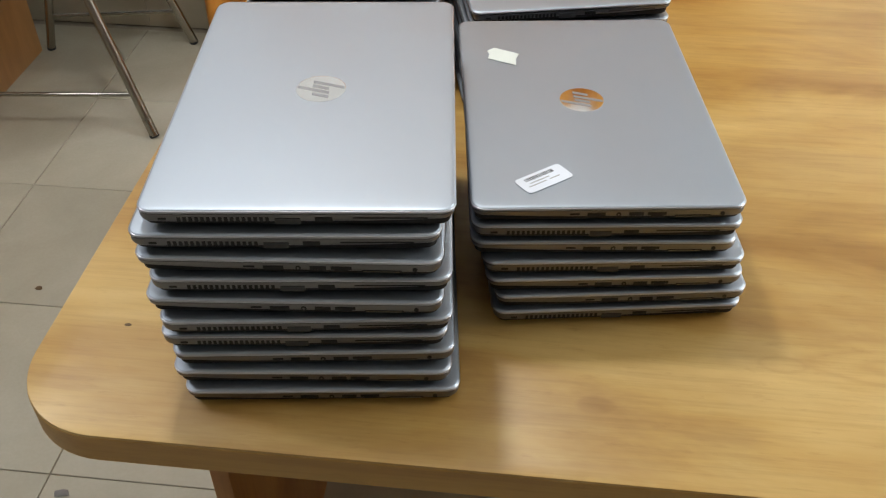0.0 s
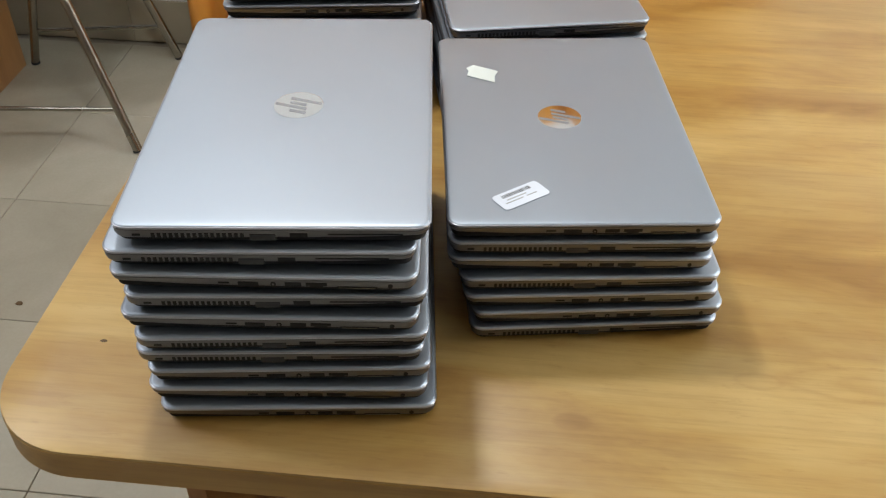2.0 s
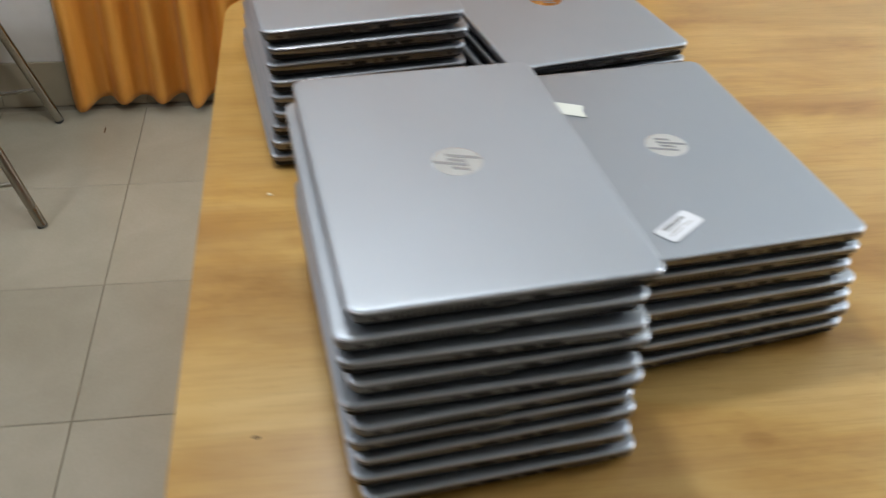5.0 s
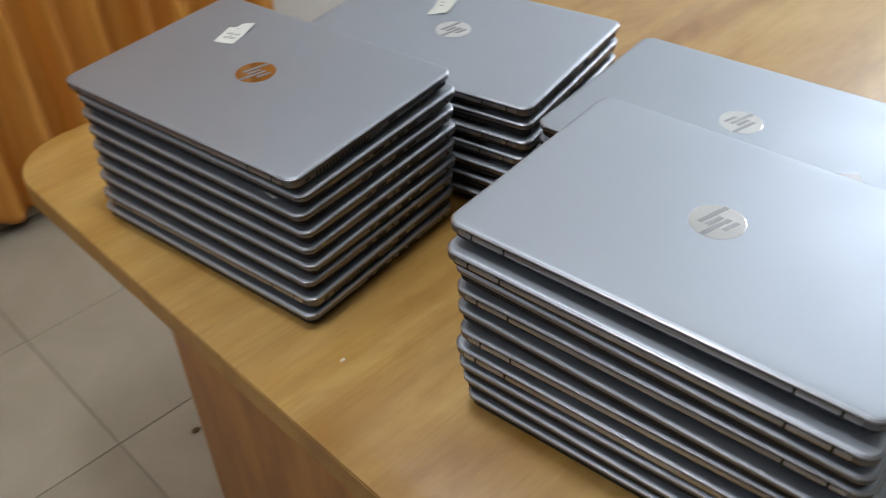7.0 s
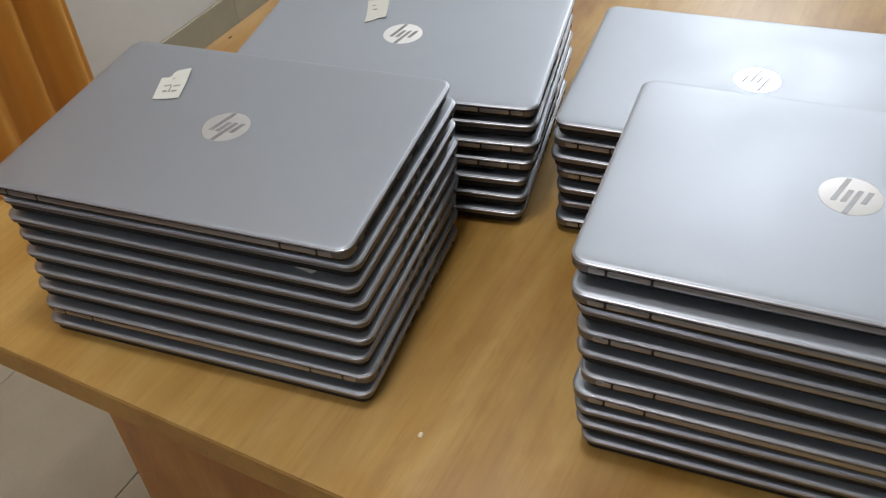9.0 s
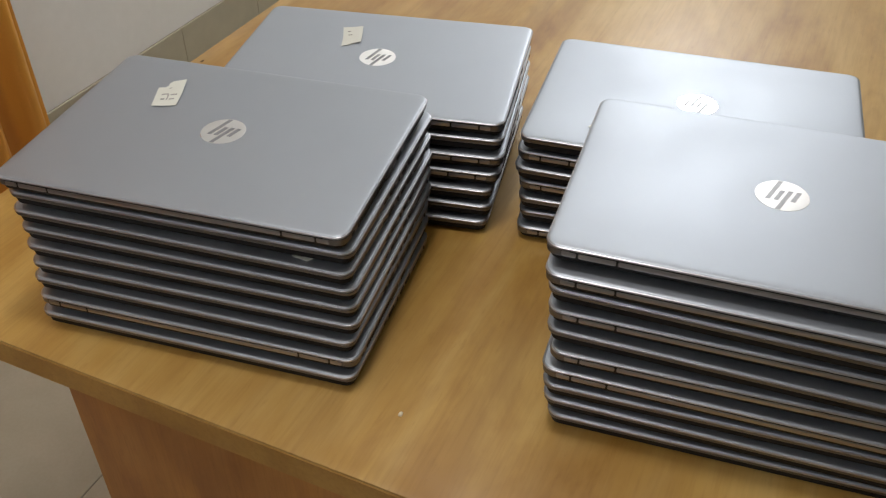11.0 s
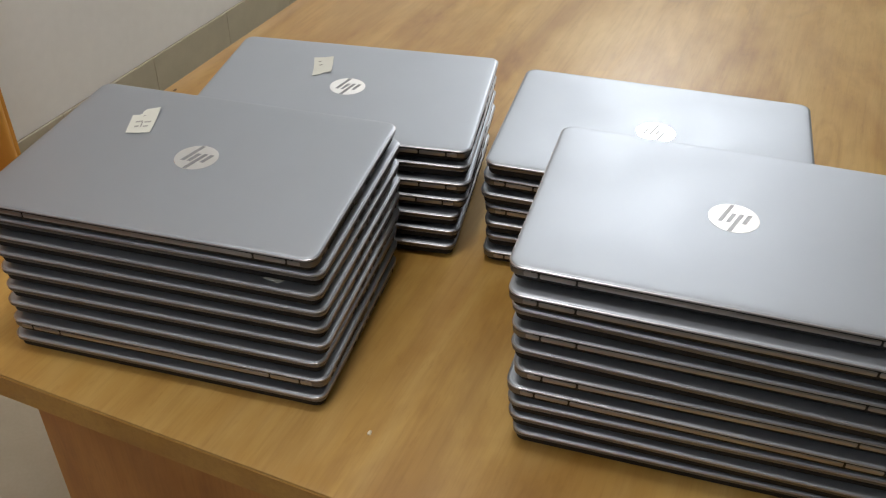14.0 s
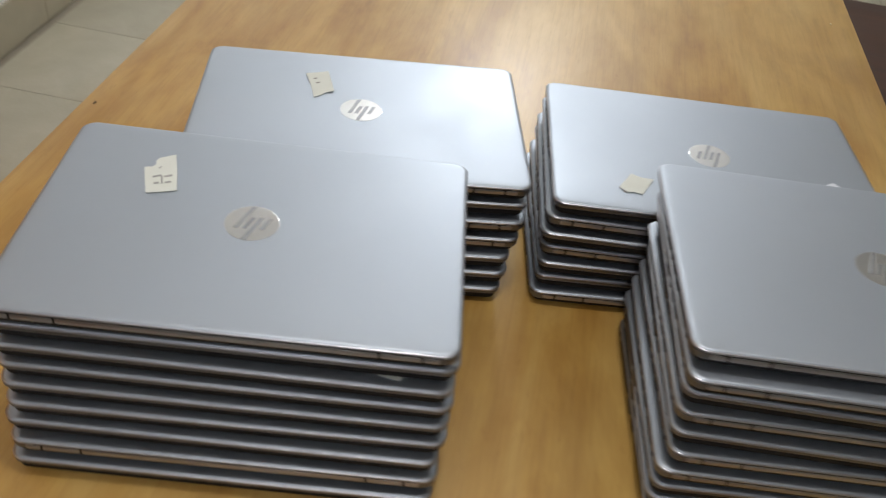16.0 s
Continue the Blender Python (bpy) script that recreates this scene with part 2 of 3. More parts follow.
def slab(w, d, r, rings, seg=6, centre=(0, 0), cuts=0):
    """A rounded plate from rings of (height, inset); a height may depend on y."""
    bm = bmesh.new()
    loops = []
    for z, inset in rings:
        pts = outline(w - 2 * inset, d - 2 * inset, max(r - inset, 0.0004), seg, cuts)
        loops.append([bm.verts.new((x + centre[0], y + centre[1], z(y) if callable(z) else z)) for x, y in pts])
    n = len(loops[0])
    for low, high in zip(loops, loops[1:]):
        for i in range(n):
            bm.faces.new((low[i], low[(i + 1) % n], high[(i + 1) % n], high[i]))
    bm.faces.new(loops[0][::-1])
    bm.faces.new(loops[-1])
    return bm


def box(bm, x0, x1, y0, y1, z0, z1, bevel=0.0):
    vs = [bm.verts.new((x, y, z)) for x in (x0, x1) for y in (y0, y1) for z in (z0, z1)]
    fs = [bm.faces.new([vs[i] for i in q]) for q in ((0, 1, 3, 2), (4, 6, 7, 5), (0, 4, 5, 1), (2, 3, 7, 6), (0, 2, 6, 4), (1, 5, 7, 3))]
    if bevel:
        edges = list({e for f in fs for e in f.edges})
        bmesh.ops.bevel(bm, geom=edges, offset=bevel, segments=2, affect="EDGES", profile=0.6)
    return bm


def boxed(*a, **k):
    return box(bmesh.new(), *a, **k)


def tube(a, b, r0, r1=None, n=14):
    bm = bmesh.new()
    a, b = Vector(a), Vector(b)
    r1 = r0 if r1 is None else r1
    q = (b - a).to_track_quat("Z", "Y")
    loops = []
    for p, r in ((a, r0 * 0.86), (a + (b - a).normalized() * 0.001, r0), (b - (b - a).normalized() * 0.001, r1), (b, r1 * 0.86)):
        loops.append([bm.verts.new(p + q @ Vector((r * math.cos(t), r * math.sin(t), 0))) for t in (2 * math.pi * i / n for i in range(n))])
    for low, high in zip(loops, loops[1:]):
        for i in range(n):
            bm.faces.new((low[i], low[(i + 1) % n], high[(i + 1) % n], high[i]))
    bm.faces.new(loops[0][::-1])
    bm.faces.new(loops[-1])
    return bm


def sheet(corners, z, thick=0.0003, lift=()):
    """A thin slip with the given plan corners; lift raises single corners."""
    bm = bmesh.new()
    up = list(lift) + [0] * (len(corners) - len(lift))
    low = [bm.verts.new((x, y, z + u)) for (x, y), u in zip(corners, up)]
    top = [bm.verts.new((x, y, z + thick + u)) for (x, y), u in zip(corners, up)]
    n = len(low)
    for i in range(n):
        bm.faces.new((low[i], low[(i + 1) % n], top[(i + 1) % n], top[i]))
    bm.faces.new(low[::-1])
    bm.faces.new(top)
    return bm


# ---- room ----
X0, X1, Y0, Y1, H = -4.6, 3.4, -4.8, 1.872, 2.8
TABLE_Z = 0.75


def setting(name, bm, mat, label, category=""):
    return tagged(finish(name, bm, mat), label, category, kind="structure")


floor = setting("floor", boxed(X0, X1, Y0, Y1, -0.10, -0.004), GROUT, "beige glazed square floor tiles with thin grey joints", "floor")
setting("ceiling", boxed(X0, X1, Y0, Y1, H, H + 0.1), CEILING, "plain white painted ceiling", "ceiling")
setting("wall_north", boxed(X0 - 0.1, X1 + 0.1, Y1, Y1 + 0.12, -0.1, H + 0.1), WALL, "white painted wall behind the table", "wall")
# south and west walls are out of view, kept dark against bounce light
setting("wall_south", boxed(X0 - 0.1, X1 + 0.1, Y0 - 0.12, Y0, -0.1, H + 0.1), DIMMING_WALL, "unseen closing wall, darkened to cut bounced light", "wall")
setting("wall_west", boxed(X0 - 0.12, X0, Y0, Y1, -0.1, H + 0.1), DIMMING_WALL, "unseen closing wall, darkened to cut bounced light", "wall")
setting("wall_east", boxed(X1, X1 + 0.12, Y0, Y1, -0.1, H + 0.1), WALL, "white painted wall", "wall")
baseboard = setting("baseboard", boxed(X0, X1, Y1 - 0.006, Y1 - 0.0005, 0, 0.139), GROUT, "brownish grey tile skirting along the white wall", "baseboard")


# ---- table ----
def build_table():
    table = tagged(new("table"), "large oak laminate table with rounded corners", "table")
    x0, x1, y0, y1 = -0.247, 2.10, -0.234, 0.866
    w, d, c = x1 - x0, y1 - y0, ((x0 + x1) / 2, (y0 + y1) / 2)
    z = TABLE_Z
    part("tabletop", slab(w, d, 0.088, [(z - 0.003, 0.0005), (z - 0.0006, 0.0008), (z, 0.0022)], 14, c), WOOD, table)
    part("edge_band", slab(w, d, 0.088, [(z - 0.036, 0.003), (z - 0.0345, 0.0008), (z - 0.0335, 0), (z - 0.0036, 0), (z - 0.003, 0.0006)], 14, c), EDGE, table, "plain brown edge band of the tabletop")
    part("end_panel", boxed(-0.137, -0.115, -0.10, 0.757, 0, z - 0.036, bevel=0.0015), PANEL, table, "reddish brown wooden end panel")
    part("end_panel", boxed(1.97, 1.992, -0.10, 0.757, 0, z - 0.036, bevel=0.0015), PANEL, table, "reddish brown wooden end panel")
    part("modesty_panel", boxed(-0.115, 1.97, 0.31, 0.328, 0.12, z - 0.036, bevel=0.0015), PANEL, table, "reddish brown wooden cross panel")
    return table


build_table()


# ---- laptops ----
W, D, PITCH = 0.338, 0.236, 0.0208


def build_laptop():
    """Closed laptop: x along its width, hinge towards +y, standing on z = 0."""
    laptop = tagged(new("laptop"), "closed silver laptop", "laptop", "stacked laptops")
    def belly(lift=0.0):
        """Height of the lower edge: thin at the front, deepest behind the middle, rising again at the hinge."""
        def height(y):
            front, rear = max(0.0, 1 - (y + D / 2) / 0.075), max(0.0, 1 - (D / 2 - y) / 0.030)
            return 0.0078 + 0.0016 * (0.5 - y / D) + 0.0024 * front ** 1.6 + 0.0016 * rear ** 2 + lift
        return height
    base = part("base", slab(W - 0.0012, D - 0.0012, 0.0105, [(belly(), 0.0024), (belly(0.0003), 0.0012), (belly(0.0010), 0.0005), (belly(0.0020), 0.0002), (0.0152, 0.0001), (0.0158, 0.0010)], cuts=18), SILVER_SHADED, laptop, "silver lower half, darkened for shade, with ports along the sides")
    part("bottom_cover", slab(W - 0.0052, D - 0.0052, 0.010, [(0.0008, 0.0150), (0.0014, 0.0100), (0.0030, 0.0040), (0.0052, 0.0012), (belly(0.0001), 0)], 4, cuts=18), BLACK, base, "black underside")
    part("seam", slab(W - 0.0036, D - 0.0036, 0.010, [(0.0156, 0), (0.0166, 0)], 4), PORT, base, "dark seam under the lid")
    for y in (-0.082, 0.088):
        part("foot_strip", slab(0.24, 0.009, 0.004, [(0.0, 0.0008), (0.0005, 0), (0.0018, 0)], 3, (0, y)), RUBBER, base, "black rubber foot strip")
    lid = part("lid", slab(W - 0.0010, D - 0.0010, 0.0121, [(0.0163, 0.0010), (0.0165, 0.0003), (0.0169, 0), (0.0179, 0), (0.0187, 0.0005), (0.0192, 0.0016), (0.01942, 0.0036), (0.01954, 0.0080), (0.01960, 0.0170)], 8), SILVER, laptop, "brushed silver lid")
    part("lid_rim", slab(W + 0.0003, D + 0.0003, 0.0126, [(0.0164, 0.0006), (0.0167, 0), (0.0177, 0), (0.0181, 0.0003), (0.0184, 0.0012)], 8), SILVER_RIM, lid, "polished rounded lid edge")
    # hinge line along the rear edge
    def barrel(xa, xb):
        bm = boxed(xa, xb, D / 2 - 0.008, D / 2 + 0.0006, 0.0108, 0.0157, bevel=0.0018)
        return bm
    part("hinge_cover", barrel(-W / 2 + 0.0575, W / 2 - 0.0575), SILVER_HINGE, laptop, "long silver hinge cover")
    for s in (-1, 1):
        a, b = s * (W / 2 - 0.027), s * (W / 2 - 0.0563)
        part("hinge_cap", barrel(min(a, b), max(a, b)), SILVER_HINGE, laptop, "short silver hinge cap")
        a, b = s * (W / 2 - 0.014), s * (W / 2 - 0.0258)
        part("hinge_end", barrel(min(a, b), max(a, b)), SILVER_HINGE, laptop)
    # near-black filler block that paints the shade behind the hinge covers
    part("hinge_shadow_gap", boxed(-W / 2 + 0.02, W / 2 - 0.02, D / 2 - 0.008, D / 2 - 0.0003, 0.0104, 0.0158), PORT, laptop, "dark filler for the shade between the hinge covers")
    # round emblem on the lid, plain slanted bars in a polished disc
    bm = bmesh.new()
    rings = [[bm.verts.new((r * math.cos(t), r * math.sin(t) - 0.002, z)) for t in (2 * math.pi * i / 40 for i in range(40))] for r, z in ((0.0215, 0.0194), (0.0215, 0.01968), (0.0212, 0.01974))]
    for low, high in zip(rings, rings[1:]):
        for i in range(40):
            bm.faces.new((low[i], low[(i + 1) % 40], high[(i + 1) % 40], high[i]))
    bm.faces.new(rings[-1])
    emblem = finish("emblem", bm, MIRROR, lid, "polished round emblem", smooth=False)
    for x, y0, y1 in ((0.0088, -0.0202, 0.0075), (0.0022, -0.0068, 0.0075), (-0.0040, -0.0075, 0.0202), (-0.0108, -0.0075, 0.0068)):
        k, h = 0.34, 0.0019
        part("bar", sheet([(x + k * y0 - h, y0 - 0.002), (x + k * y0 + h, y0 - 0.002), (x + k * y1 + h, y1 - 0.002), (x + k * y1 - h, y1 - 0.002)], 0.01970, 0.0002), EMBLEM_BAR, emblem)
    # left side, distances from the hinge
    x = -W / 2 + 0.0007
    def left(name, a, b, z0, z1, mat, label=""):
        part(name, boxed(x - 0.0004, x + 0.004, D / 2 - b, D / 2 - a, z0, z1, bevel=0.00025), mat, base, label)
    left("lock_slot", 0.0165, 0.0225, 0.0106, 0.0124, PORT)
    bm = bmesh.new()
    for i in range(16):
        a = 0.0305 + i * 0.00435
        box(bm, x - 0.0004, x + 0.004, D / 2 - a - 0.0025, D / 2 - a, 0.0094, 0.0130)
    part("vent", bm, PORT, base, "row of dark vent slots")
    left("network_port", 0.1025, 0.1215, 0.0070, 0.0122, PORT_GREY, "dark grey drop-down network port")
    left("usb_port", 0.132, 0.145, 0.0098, 0.0132, PORT)
    left("card_slot", 0.160, 0.215, 0.0120, 0.0129, PORT)
    x = W / 2 - 0.0007
    def right(name, a, b, z0, z1, mat, label=""):
        part(name, boxed(x - 0.004, x + 0.0004, -D / 2 + a, -D / 2 + b, z0, z1, bevel=0.00025), mat, base, label)
    def jack(name, a, r, z, label):
        y = -D / 2 + a
        part(name, tube((x - 0.004, y, z), (x + 0.0004, y, z), r, n=12), PORT, base, label)
    right("sim_slot", 0.084, 0.0925, 0.0112, 0.0127, PORT)
    right("display_port", 0.099, 0.1145, 0.0097, 0.0131, PORT)
    jack("audio_jack", 0.1257, 0.0024, 0.0113, "round audio jack")
    part("jack_ring", tube((x - 0.004, -D / 2 + 0.1257, 0.0113), (x + 0.0006, -D / 2 + 0.1257, 0.0113), 0.0011, n=8), SILVER_SHADED, base)
    right("usb_port", 0.1345, 0.147, 0.0100, 0.0132, PORT)
    right("network_port", 0.1505, 0.1665, 0.0104, 0.0132, PORT)
    right("network_latch", 0.1535, 0.1635, 0.0093, 0.0104, PORT)
    right("docking_slot", 0.174, 0.2045, 0.0096, 0.0101, PORT)
    right("docking_trim", 0.175, 0.203, 0.0088, 0.0093, GOLD_SLOT)
    jack("power_jack", 0.2145, 0.0021, 0.0113, "round power jack")
    for ob in laptop.children_recursive:
        ob.data.transform(Matrix.Diagonal((1, 1, 0.0207 / 0.0196, 1)))
    return laptop


LAPTOP = build_laptop()

# layers from the top down: middle x, middle y, yaw, hinge side (-1 towards -x, 1 towards +x)
STACKS = {
    "front left": [(0.0064, -0.0019, 6.0, -1), (-0.0027, -0.0061, 5.7, -1), (0.002, -0.0097, 4.6, 1), (0.0049, -0.0084, 6, -1), (0.0014, -0.0114, 5, 1), (0.0038, -0.0119, 6.9, -1), (0.0014, -0.0085, 6.2, -1), (0.005, -0.0081, 7, 1), (0.0057, -0.0111, 5.9, 1), (0.01, -0.0133, 7, 1)],
    "front right": [(0.2422, 0.1076, 7.3, 1), (0.2452, 0.1096, 6.6, -1), (0.2447, 0.1117, 6.6, 1), (0.2542, 0.1106, 7.3, -1), (0.255, 0.1115, 8.2, 1), (0.2612, 0.1132, 9, 1), (0.2596, 0.1148, 9.2, -1)],
    "back left": [(-0.0695, 0.494, 8.2, -1), (-0.0635, 0.4928, 8.1, 1), (-0.0655, 0.4935, 7.7, 1), (-0.064, 0.4928, 8.0, 1), (-0.0645, 0.494, 8.2, 1), (-0.065, 0.4938, 8.4, 1), (-0.067, 0.497, 7.9, 1), (-0.0685, 0.4958, 8.3, -1), (-0.071, 0.497, 8.0, 1)],
    "back right": [(0.196, 0.472, 12.5, -1), (0.196, 0.473, 12.8, 1), (0.194, 0.472, 13, -1), (0.196, 0.474, 12.0, -1), (0.19, 0.48, 12.3, 1), (0.1915, 0.479, 11.6, 1), (0.188, 0.483, 12.0, 1)],
}
# each laptop is a little thicker at its hinge, so that a stack leans away from its hinges
WEDGE = 0.19
TOP_LABELS = {
    "front left": "closed silver laptop topping the tallest stack, worn round emblem",
    "front right": "closed silver laptop with barcode label and torn tape on its lid",
    "back left": "closed silver laptop with a handwritten paper slip on its lid",
    "back right": "closed silver laptop with a torn paper slip beside its emblem",
}
TOPS = {}
for stack, layers in STACKS.items():
    for i, (x, y, yaw, side) in enumerate(layers):
        n = len(layers) - 1 - i
        lean = WEDGE * sum(layer[3] for layer in layers[i + 1:])
        lift = PITCH * n + 0.0002
        m = pose(x, y, TABLE_Z + lift, 0, 0, yaw) @ pose(0, 0, 0, 0, -lean, 0) @ pose(0, 0, 0, 0, 0, -90 * side)
        one = copy_thing(LAPTOP, m)
        words = {10: "ten", 9: "nine", 7: "seven"}[len(layers)]
        tagged(one, "closed silver laptop in a stack of %s, %s" % (words, "hinge outward" if side < 0 else "hinge inward"), group="laptops in the %s stack" % stack)
        if i == 0:
            tagged(one, TOP_LABELS[stack])
            TOPS[stack] = one
for ob in (*LAPTOP.children_recursive, LAPTOP):
    bpy.data.objects.remove(ob)


# ---- slips and labels on the lids ----
def on_lid(stack, name, corners, mat, label, lift=(), thick=0.0003, rise=0.0):
    """A slip stuck on the top laptop of a stack, by plan corners in the room."""
    top = TOPS[stack]
    inv = top.matrix_basis.inverted()
    high = (top.matrix_basis @ Vector((0, 0, 0.021))).z
    pts = [(inv @ Vector((x, y, high))).xy[:] for x, y in corners]
    return part(name, sheet(pts, 0.02122 + rise, thick, lift), mat, top, label)


def along(a, b, c, d, u0, u1, v0, v1):
    """A patch of the four-cornered slip a b c d, by shares of its sides."""
    a, b, c, d = map(Vector, (a, b, c, d))
    at = lambda u, v: ((a * (1 - u) + b * u) * (1 - v) + (d * (1 - u) + c * u) * v)[:]
    return [at(u0, v0), at(u1, v0), at(u1, v1), at(u0, v1)]


def rounded(corners, share=0.14, steps=4):
    """The same outline with its corners cut round."""
    pts, n = [], len(corners)
    for k in range(n):
        p, q, t = (Vector(corners[(k + d) % n]) for d in (-1, 0, 1))
        cut = share * min((p - q).length, (t - q).length)
        a, b = q + (p - q).normalized() * cut, q + (t - q).normalized() * cut
        for e in range(steps + 1):
            f = e / steps
            pts.append((a * (1 - f) ** 2 + q * (2 * f * (1 - f)) + b * f ** 2)[:])
    return pts


tape = [(0.141, 0.192), (0.148, 0.200), (0.175, 0.189), (0.172, 0.179), (0.173, 0.166), (0.143, 0.177), (0.144, 0.186)]
on_lid("front right", "torn_tape", tape, PAPER, "torn piece of white tape", (0.0004, 0.0002, 0.0006))
bar_label = [(0.180, -0.034), (0.218, -0.003), (0.233, -0.020), (0.195, -0.051)]
on_lid("front right", "barcode_label", rounded(bar_label, 0.2), LABEL, "white barcode label")
rng = random.Random(4)
u = 0.17
while u < 0.80:
    w = rng.choice((0.008, 0.014, 0.022))
    on_lid("front right", "barcode_bar", along(*bar_label, u, u + w, 0.15, 0.34), INK, "", thick=0.0001, rise=0.0003)
    u += w + rng.choice((0.008, 0.014))
for v, u0, u1 in ((0.46, 0.2, 0.62), (0.62, 0.12, 0.5), (0.62, 0.58, 0.8)):
    on_lid("front right", "text_bar", along(*bar_label, u0, u1, v, v + 0.05), SCRIBBLE, "", thick=0.0001, rise=0.0003)
slip_c = [(-0.0235, 0.603), (-0.0045, 0.583), (-0.048, 0.5645), (-0.0585, 0.5865)]
torn_c = [(-0.0270, 0.6015), (-0.0240, 0.5955), (-0.0205, 0.5940), (-0.0165, 0.5960), (-0.0120, 0.5945), slip_c[1], (-0.0260, 0.5732), slip_c[2], (-0.0540, 0.5755), slip_c[3]]
on_lid("back left", "paper_slip", torn_c, PAPER, "creased white paper slip with a torn edge and scribbles", (0.0003, 0.0001, 0.0003, 0.0002, 0.0010, 0.0022, 0.0004))
for u0, u1, v0, v1 in ((0.45, 0.85, 0.24, 0.31), (0.62, 0.69, 0.14, 0.42), (0.50, 0.78, 0.40, 0.46), (0.25, 0.52, 0.50, 0.57), (0.60, 0.86, 0.55, 0.62), (0.50, 0.56, 0.55, 0.88), (0.28, 0.44, 0.72, 0.79), (0.62, 0.82, 0.74, 0.80)):
    on_lid("back left", "scribble_bar", along(*slip_c, u0, u1, v0, v0 + (v1 - v0) * 0.7), SCRIBBLE, "", (0.0006, 0.0008, 0.0006, 0.0004), thick=0.0001, rise=0.0006)
slip_d = [(0.249, 0.547), (0.2545, 0.535), (0.260, 0.525), (0.222, 0.508), (0.204, 0.525)]
torn_d = [slip_d[0], slip_d[1], slip_d[2], (0.240, 0.5155), slip_d[3], (0.2170, 0.5165), (0.2125, 0.5175), slip_d[4], (0.2260, 0.5345)]
on_lid("back right", "paper_slip", torn_d, PAPER, "torn white paper slip", (0.0003, 0.0006, 0.0015, 0.0003, 0.001))
for u0, u1, v0, v1 in ((0.25, 0.75, 0.25, 0.29), (0.3, 0.65, 0.45, 0.49)):
    on_lid("back right", "scribble_bar", along(slip_d[0], slip_d[2], slip_d[3], slip_d[4], u0, u1, v0, v1), PENCIL, "", (0.0004,) * 4, thick=0.0001, rise=0.0003)


tab = [(-0.1505, 0.367), (-0.1575, 0.368), (-0.1590, 0.352), (-0.1530, 0.349)]
tagged(finish("paper_tab", sheet(tab, TABLE_Z + 7 * PITCH - 0.0012, 0.0003, (0.0002, 0, 0.0004, 0)), PAPER), "small grey-white paper tab between two stacked laptops", "paper")


# ---- curtain ----
def build_curtain():
    bm = bmesh.new()
    nx, nz = 300, 26
    xa, xb = -0.80, 0.812
    rows = []
    for j in range(nz + 1):
        z = 0.034 + 1.93 * (j / nz) ** 1.4
        row = []
        for i in range(nx + 1):
            f = i / nx
            x = xa + (xb - xa) * f
            # pleats: round ridges towards the room, narrow creases near the wall
            u = (x + 0.781) / 0.108 + 0.10 * math.sin(4.1 * x + 2.0) + 0.5
            near = abs(u - math.floor(u) - 0.5) / 0.5
            ridge = math.exp(-(near / 0.50) ** 2.4) * (0.72 + 0.28 * math.sin(2.3 * math.floor(u) + 1.4))
            depth = 0.078 * ridge * (1 - 0.30 * z / 2.0)
            sway = 0.006 * math.sin(1.7 * z + 9 * x)
            fine = 0.0035 * math.sin(61 * x + 2.5 * z) + 0.0025 * math.sin(97 * x - 1.3 * z)
            row.append(bm.verts.new((x + sway, Y1 - 0.036 - depth + fine, z + 0.010 * (1 - ridge) * max(0, 1 - j / 5))))
        rows.append(row)
    for low, high in zip(rows, rows[1:]):
        for i in range(nx):
            bm.faces.new((low[i], low[i + 1], high[i + 1], high[i]))
    ob = finish("curtain", bm, CLOTH)
    ob.data.set_sharp_from_angle(angle=radians(180))
    mod = ob.modifiers.new("cloth", "SOLIDIFY")
    mod.thickness = 0.003
    return tagged(ob, "orange satin curtain hanging in deep folds against the wall", "curtain")


build_curtain()


# ---- seats and cabinets ----
def bent_tube(points, radius, n=12):
    """A round tube swept along a line of points."""
    bm = bmesh.new()
    pts = [Vector(p) for p in points]
    loops = []
    for i, p in enumerate(pts):
        way = (pts[min(i + 1, len(pts) - 1)] - pts[max(i - 1, 0)]).normalized()
        side = way.cross(Vector((0.1, 1.0, 0.05))).normalized()
        up = side.cross(way)
        loops.append([bm.verts.new(p + radius * (math.cos(t) * side + math.sin(t) * up)) for t in (2 * math.pi * k / n for k in range(n))])
    for low, high in zip(loops, loops[1:]):
        for k in range(n):
            bm.faces.new((low[k], low[(k + 1) % n], high[(k + 1) % n], high[k]))
    bm.faces.new(loops[0][::-1])
    bm.faces.new(loops[-1])
    return bm


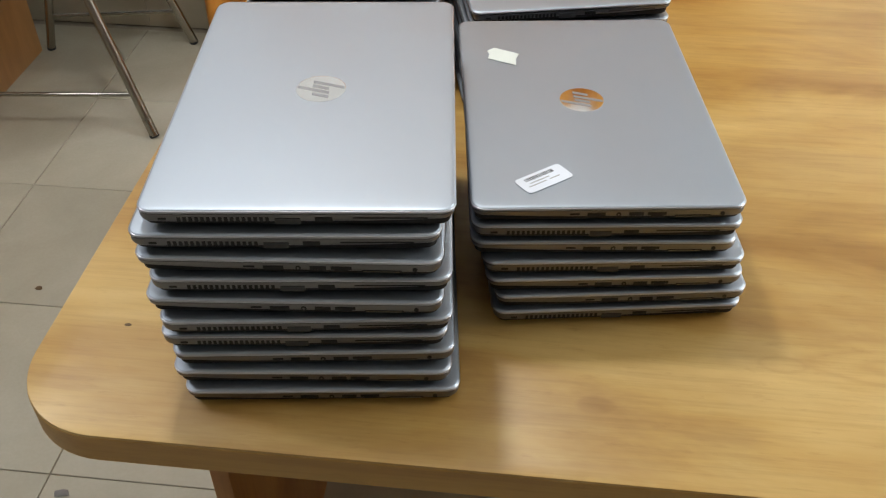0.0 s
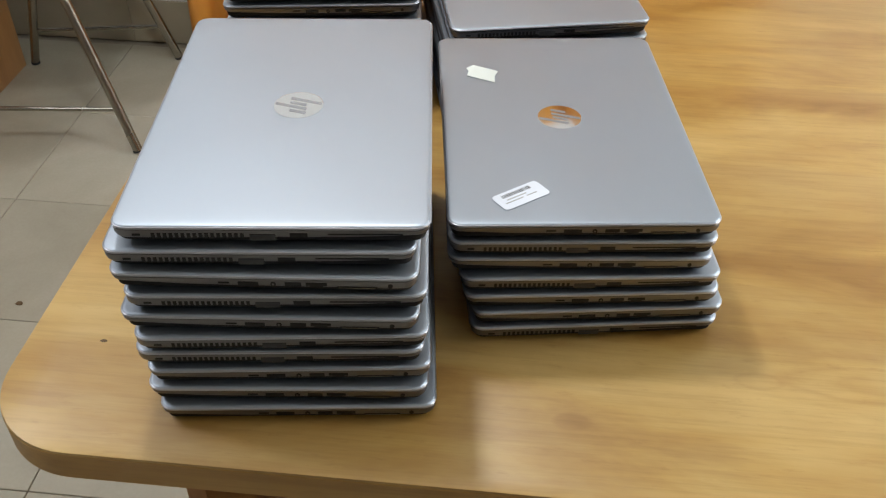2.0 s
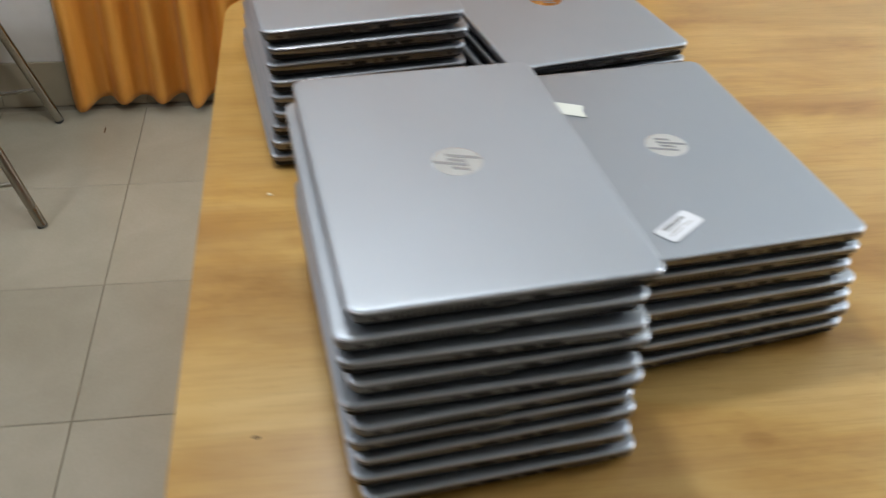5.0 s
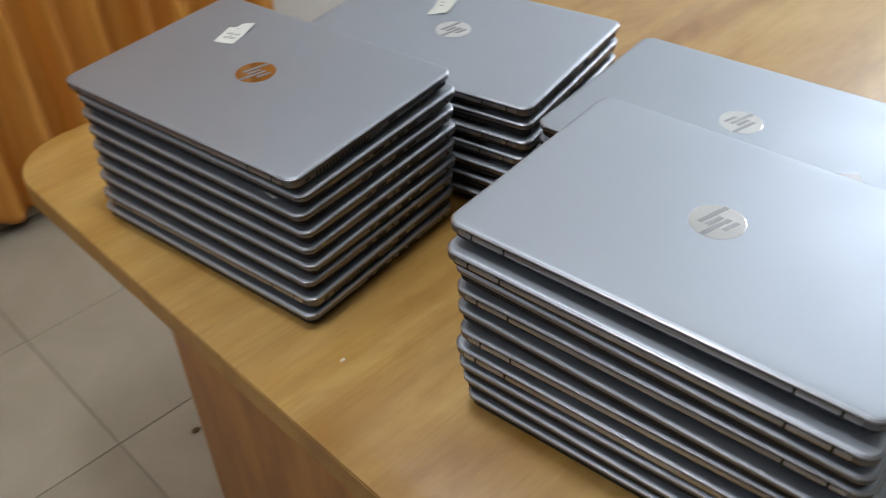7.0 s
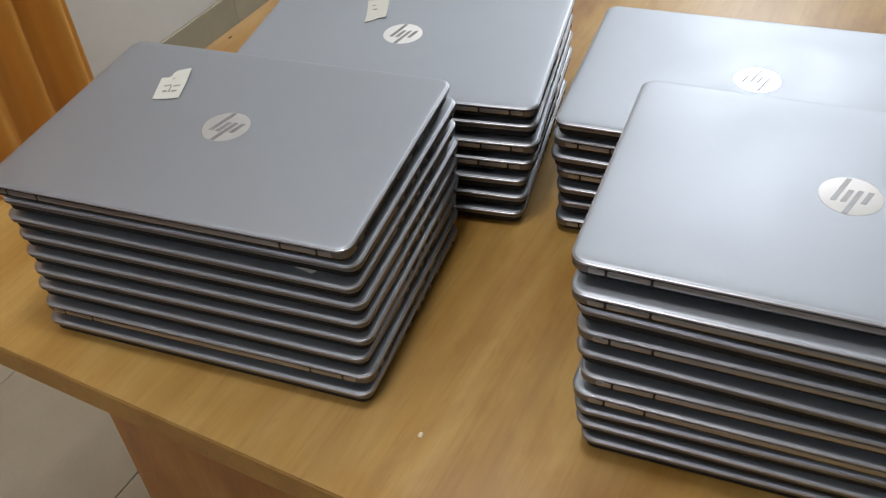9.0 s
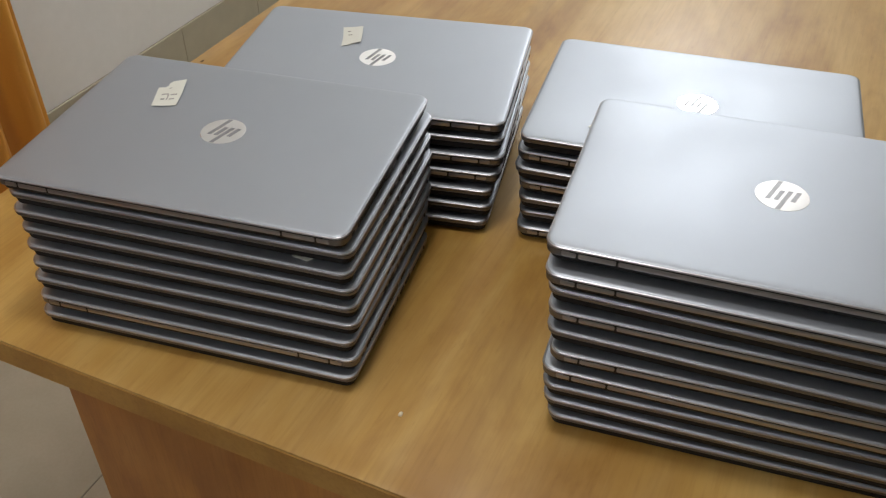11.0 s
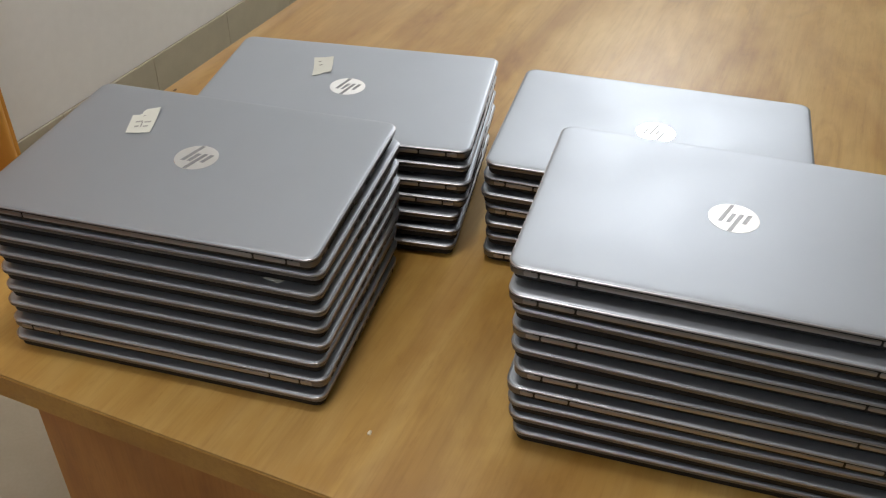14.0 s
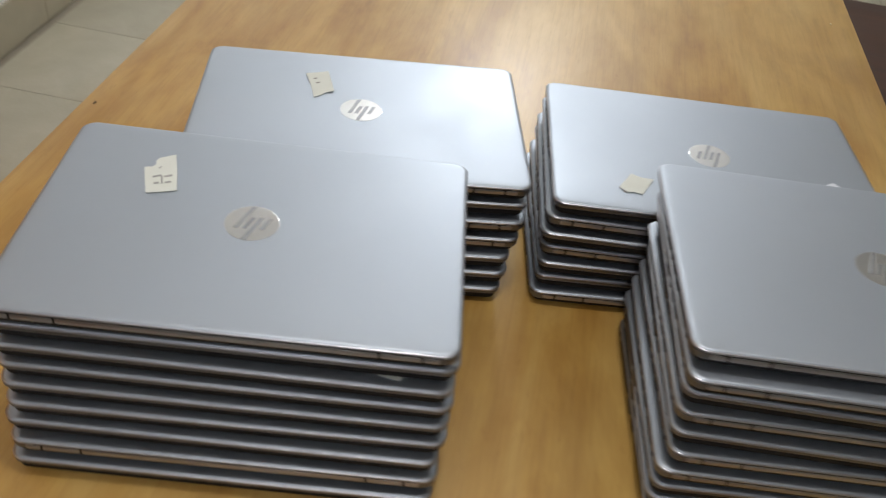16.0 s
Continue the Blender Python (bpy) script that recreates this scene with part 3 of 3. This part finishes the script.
def build_chair():
    chair = tagged(new("chair"), "steel tube chair with a black vinyl seat", "chair")
    feet = [(-0.791, 1.259), (-0.846, 1.770), (-1.268, 1.685), (-1.225, 1.22)]
    tops = [(-0.925, 1.330, 0.405), (-0.945, 1.700, 0.405), (-1.160, 1.655, 0.405), (-1.120, 1.290, 0.405)]
    def on(i, k):
        return Vector((*feet[i], 0)).lerp(Vector(tops[i]), k)
    for i, (x, y) in enumerate(feet):
        leg = part("leg", tube((x, y, 0.004), on(i, 0.93), 0.0125), CHROME, chair)
        part("foot_cap", tube((x, y, 0), on(i, 0.022), 0.0130), RUBBER, leg, "black rubber foot")
    # each pair of legs is one tube, bent round under the seat
    for a, b in ((0, 3), (1, 2)):
        line = []
        for i, j in ((a, b), (b, a)):
            corner, low = Vector(tops[i]) + Vector((0, 0, 0.022)), on(i, 0.90)
            across = corner.lerp(Vector(tops[j]) + Vector((0, 0, 0.022)), 0.30)
            bend = [low * (1 - f) ** 2 + corner * (2 * f * (1 - f)) + across * f ** 2 for f in (k / 8 for k in range(9))]
            line += bend if i == a else bend[::-1]
        part("seat_rail", bent_tube(line, 0.0124), CHROME, chair, "bent steel tube under the seat")
        part("stretcher", tube(on(a, 0.285), on(b, 0.285), 0.006), CHROME, chair)
    z = 0.440
    part("seat", slab(0.42, 0.42, 0.07, [(z - 0.004, 0.02), (z + 0.004, 0.004), (z + 0.022, 0), (z + 0.036, 0.008), (z + 0.042, 0.03)], 8, (-1.068, 1.510)), SEAT, chair, "black padded vinyl seat")
    return chair


build_chair()
side = tagged(new("cabinet"), "orange-brown wooden cabinet standing on the tiles", "cabinet")
part("body", boxed(-1.75, -1.291, 0.95, 1.672, 0.0, 0.74, bevel=0.002), CABINET, side)
part("top", boxed(-1.76, -1.281, 0.94, 1.682, 0.74, 0.762, bevel=0.003), CABINET, side)
low = tagged(new("low_cabinet"), "dark brown wooden low cabinet beside the table", "cabinet")
part("body", boxed(1.06, 1.86, -1.08, -0.425, 0.0, 0.48, bevel=0.002), DARK_WOOD, low)
part("top", boxed(1.05, 1.87, -1.09, -0.415, 0.48, 0.50, bevel=0.003), DARK_WOOD, low)


# ---- crumbs, marks ----
def blob(name, x, y, z, sx, sy, sz, mat, label, category, seed):
    r = random.Random(seed)
    bm = bmesh.new()
    bmesh.ops.create_icosphere(bm, subdivisions=2, radius=1)
    for v in bm.verts:
        k = 1 + r.uniform(-0.25, 0.25)
        v.co = Vector((v.co.x * sx * k, v.co.y * sy * k, max(v.co.z, -0.4) * sz))
    low_z = min(v.co.z for v in bm.verts)
    for v in bm.verts:
        v.co.z -= low_z
    ob = finish(name, bm, mat)
    ob.matrix_world = pose(x, y, z)
    return tagged(ob, label, category)


blob("crumb", -0.168, 0.264, TABLE_Z, 0.0028, 0.0022, 0.0014, CRUMB, "pale crumb lying on the tabletop", "crumb", 1)
blob("crumb", 1.03, -0.19, TABLE_Z, 0.0035, 0.002, 0.0014, CRUMB, "pale crumb lying on the tabletop", "crumb", 2)
blob("stain", -0.174, -0.105, TABLE_Z, 0.0032, 0.0020, 0.0002, STAIN, "small dark brown mark on the tabletop", "stain", 3)
blob("stain", 0.330, 0.850, TABLE_Z, 0.004, 0.0022, 0.0004, STAIN, "small dark brown mark on the tabletop", "stain", 4)
blob("debris", -0.082, 0.941, 0.0, 0.009, 0.006, 0.004, STAIN, "small brown bit of dirt on the floor", "debris", 5)
blob("debris", -0.841, 0.664, 0.0, 0.008, 0.006, 0.003, STAIN, "small brown bit of dirt on the floor", "debris", 6)
blob("debris", -0.573, 0.170, 0.0, 0.014, 0.009, 0.003, PENCIL, "grey bit of dirt on the floor", "debris", 7)
blob("debris", -0.712, 1.712, 0.0, 0.0022, 0.018, 0.0015, STAIN, "thin dark splinter on the floor", "debris", 8)

# ---- tiles ----
TS, GAP = 0.4075, 0.0017
GX, GY = -0.611, 1.022


def tile_mesh(name, w, d, h, bevel):
    bm = slab(w, d, 0.001, [(-0.006, 0), (h - bevel, 0), (h, bevel)], 1)
    bmesh.ops.recalc_face_normals(bm, faces=bm.faces)
    me = bpy.data.meshes.new(name)
    bm.to_mesh(me)
    bm.free()
    return me


square = tile_mesh("tile", TS - GAP, TS - GAP, 0.0, 0.0012)
square.materials.append(TILE)
rest = bmesh.new()
for i in range(-10, 10):
    for j in range(-15, 2):
        x, y = GX + (i + 0.5) * TS, GY + (j + 0.5) * TS
        if x + TS / 2 < X0 or x - TS / 2 > X1 or y + TS / 2 < Y0 or y - TS / 2 > Y1:
            continue
        if x < -2.4 or y < -2.2:
            h = (TS - GAP) / 2
            box(rest, max(x - h, X0), min(x + h, X1), max(y - h, Y0), min(y + h, Y1), -0.006, 0.0)
            continue
        t = new("tile", square)
        t.parent = floor
        t.location = (x, y, 0)
tagged(finish("far_tiles", rest, TILE, floor), "beige glazed square floor tiles", kind="stuff")
strip = tile_mesh("skirting_tile", TS - GAP, 0.140, 0.0, 0.0012)
strip.materials.append(SKIRT)
for i in range(-9, 10):
    t = new("skirting_tile", strip)
    t.parent = baseboard
    t.matrix_basis = pose(GX + (i + 0.5) * TS, Y1 - 0.011, 0.0705, 90)
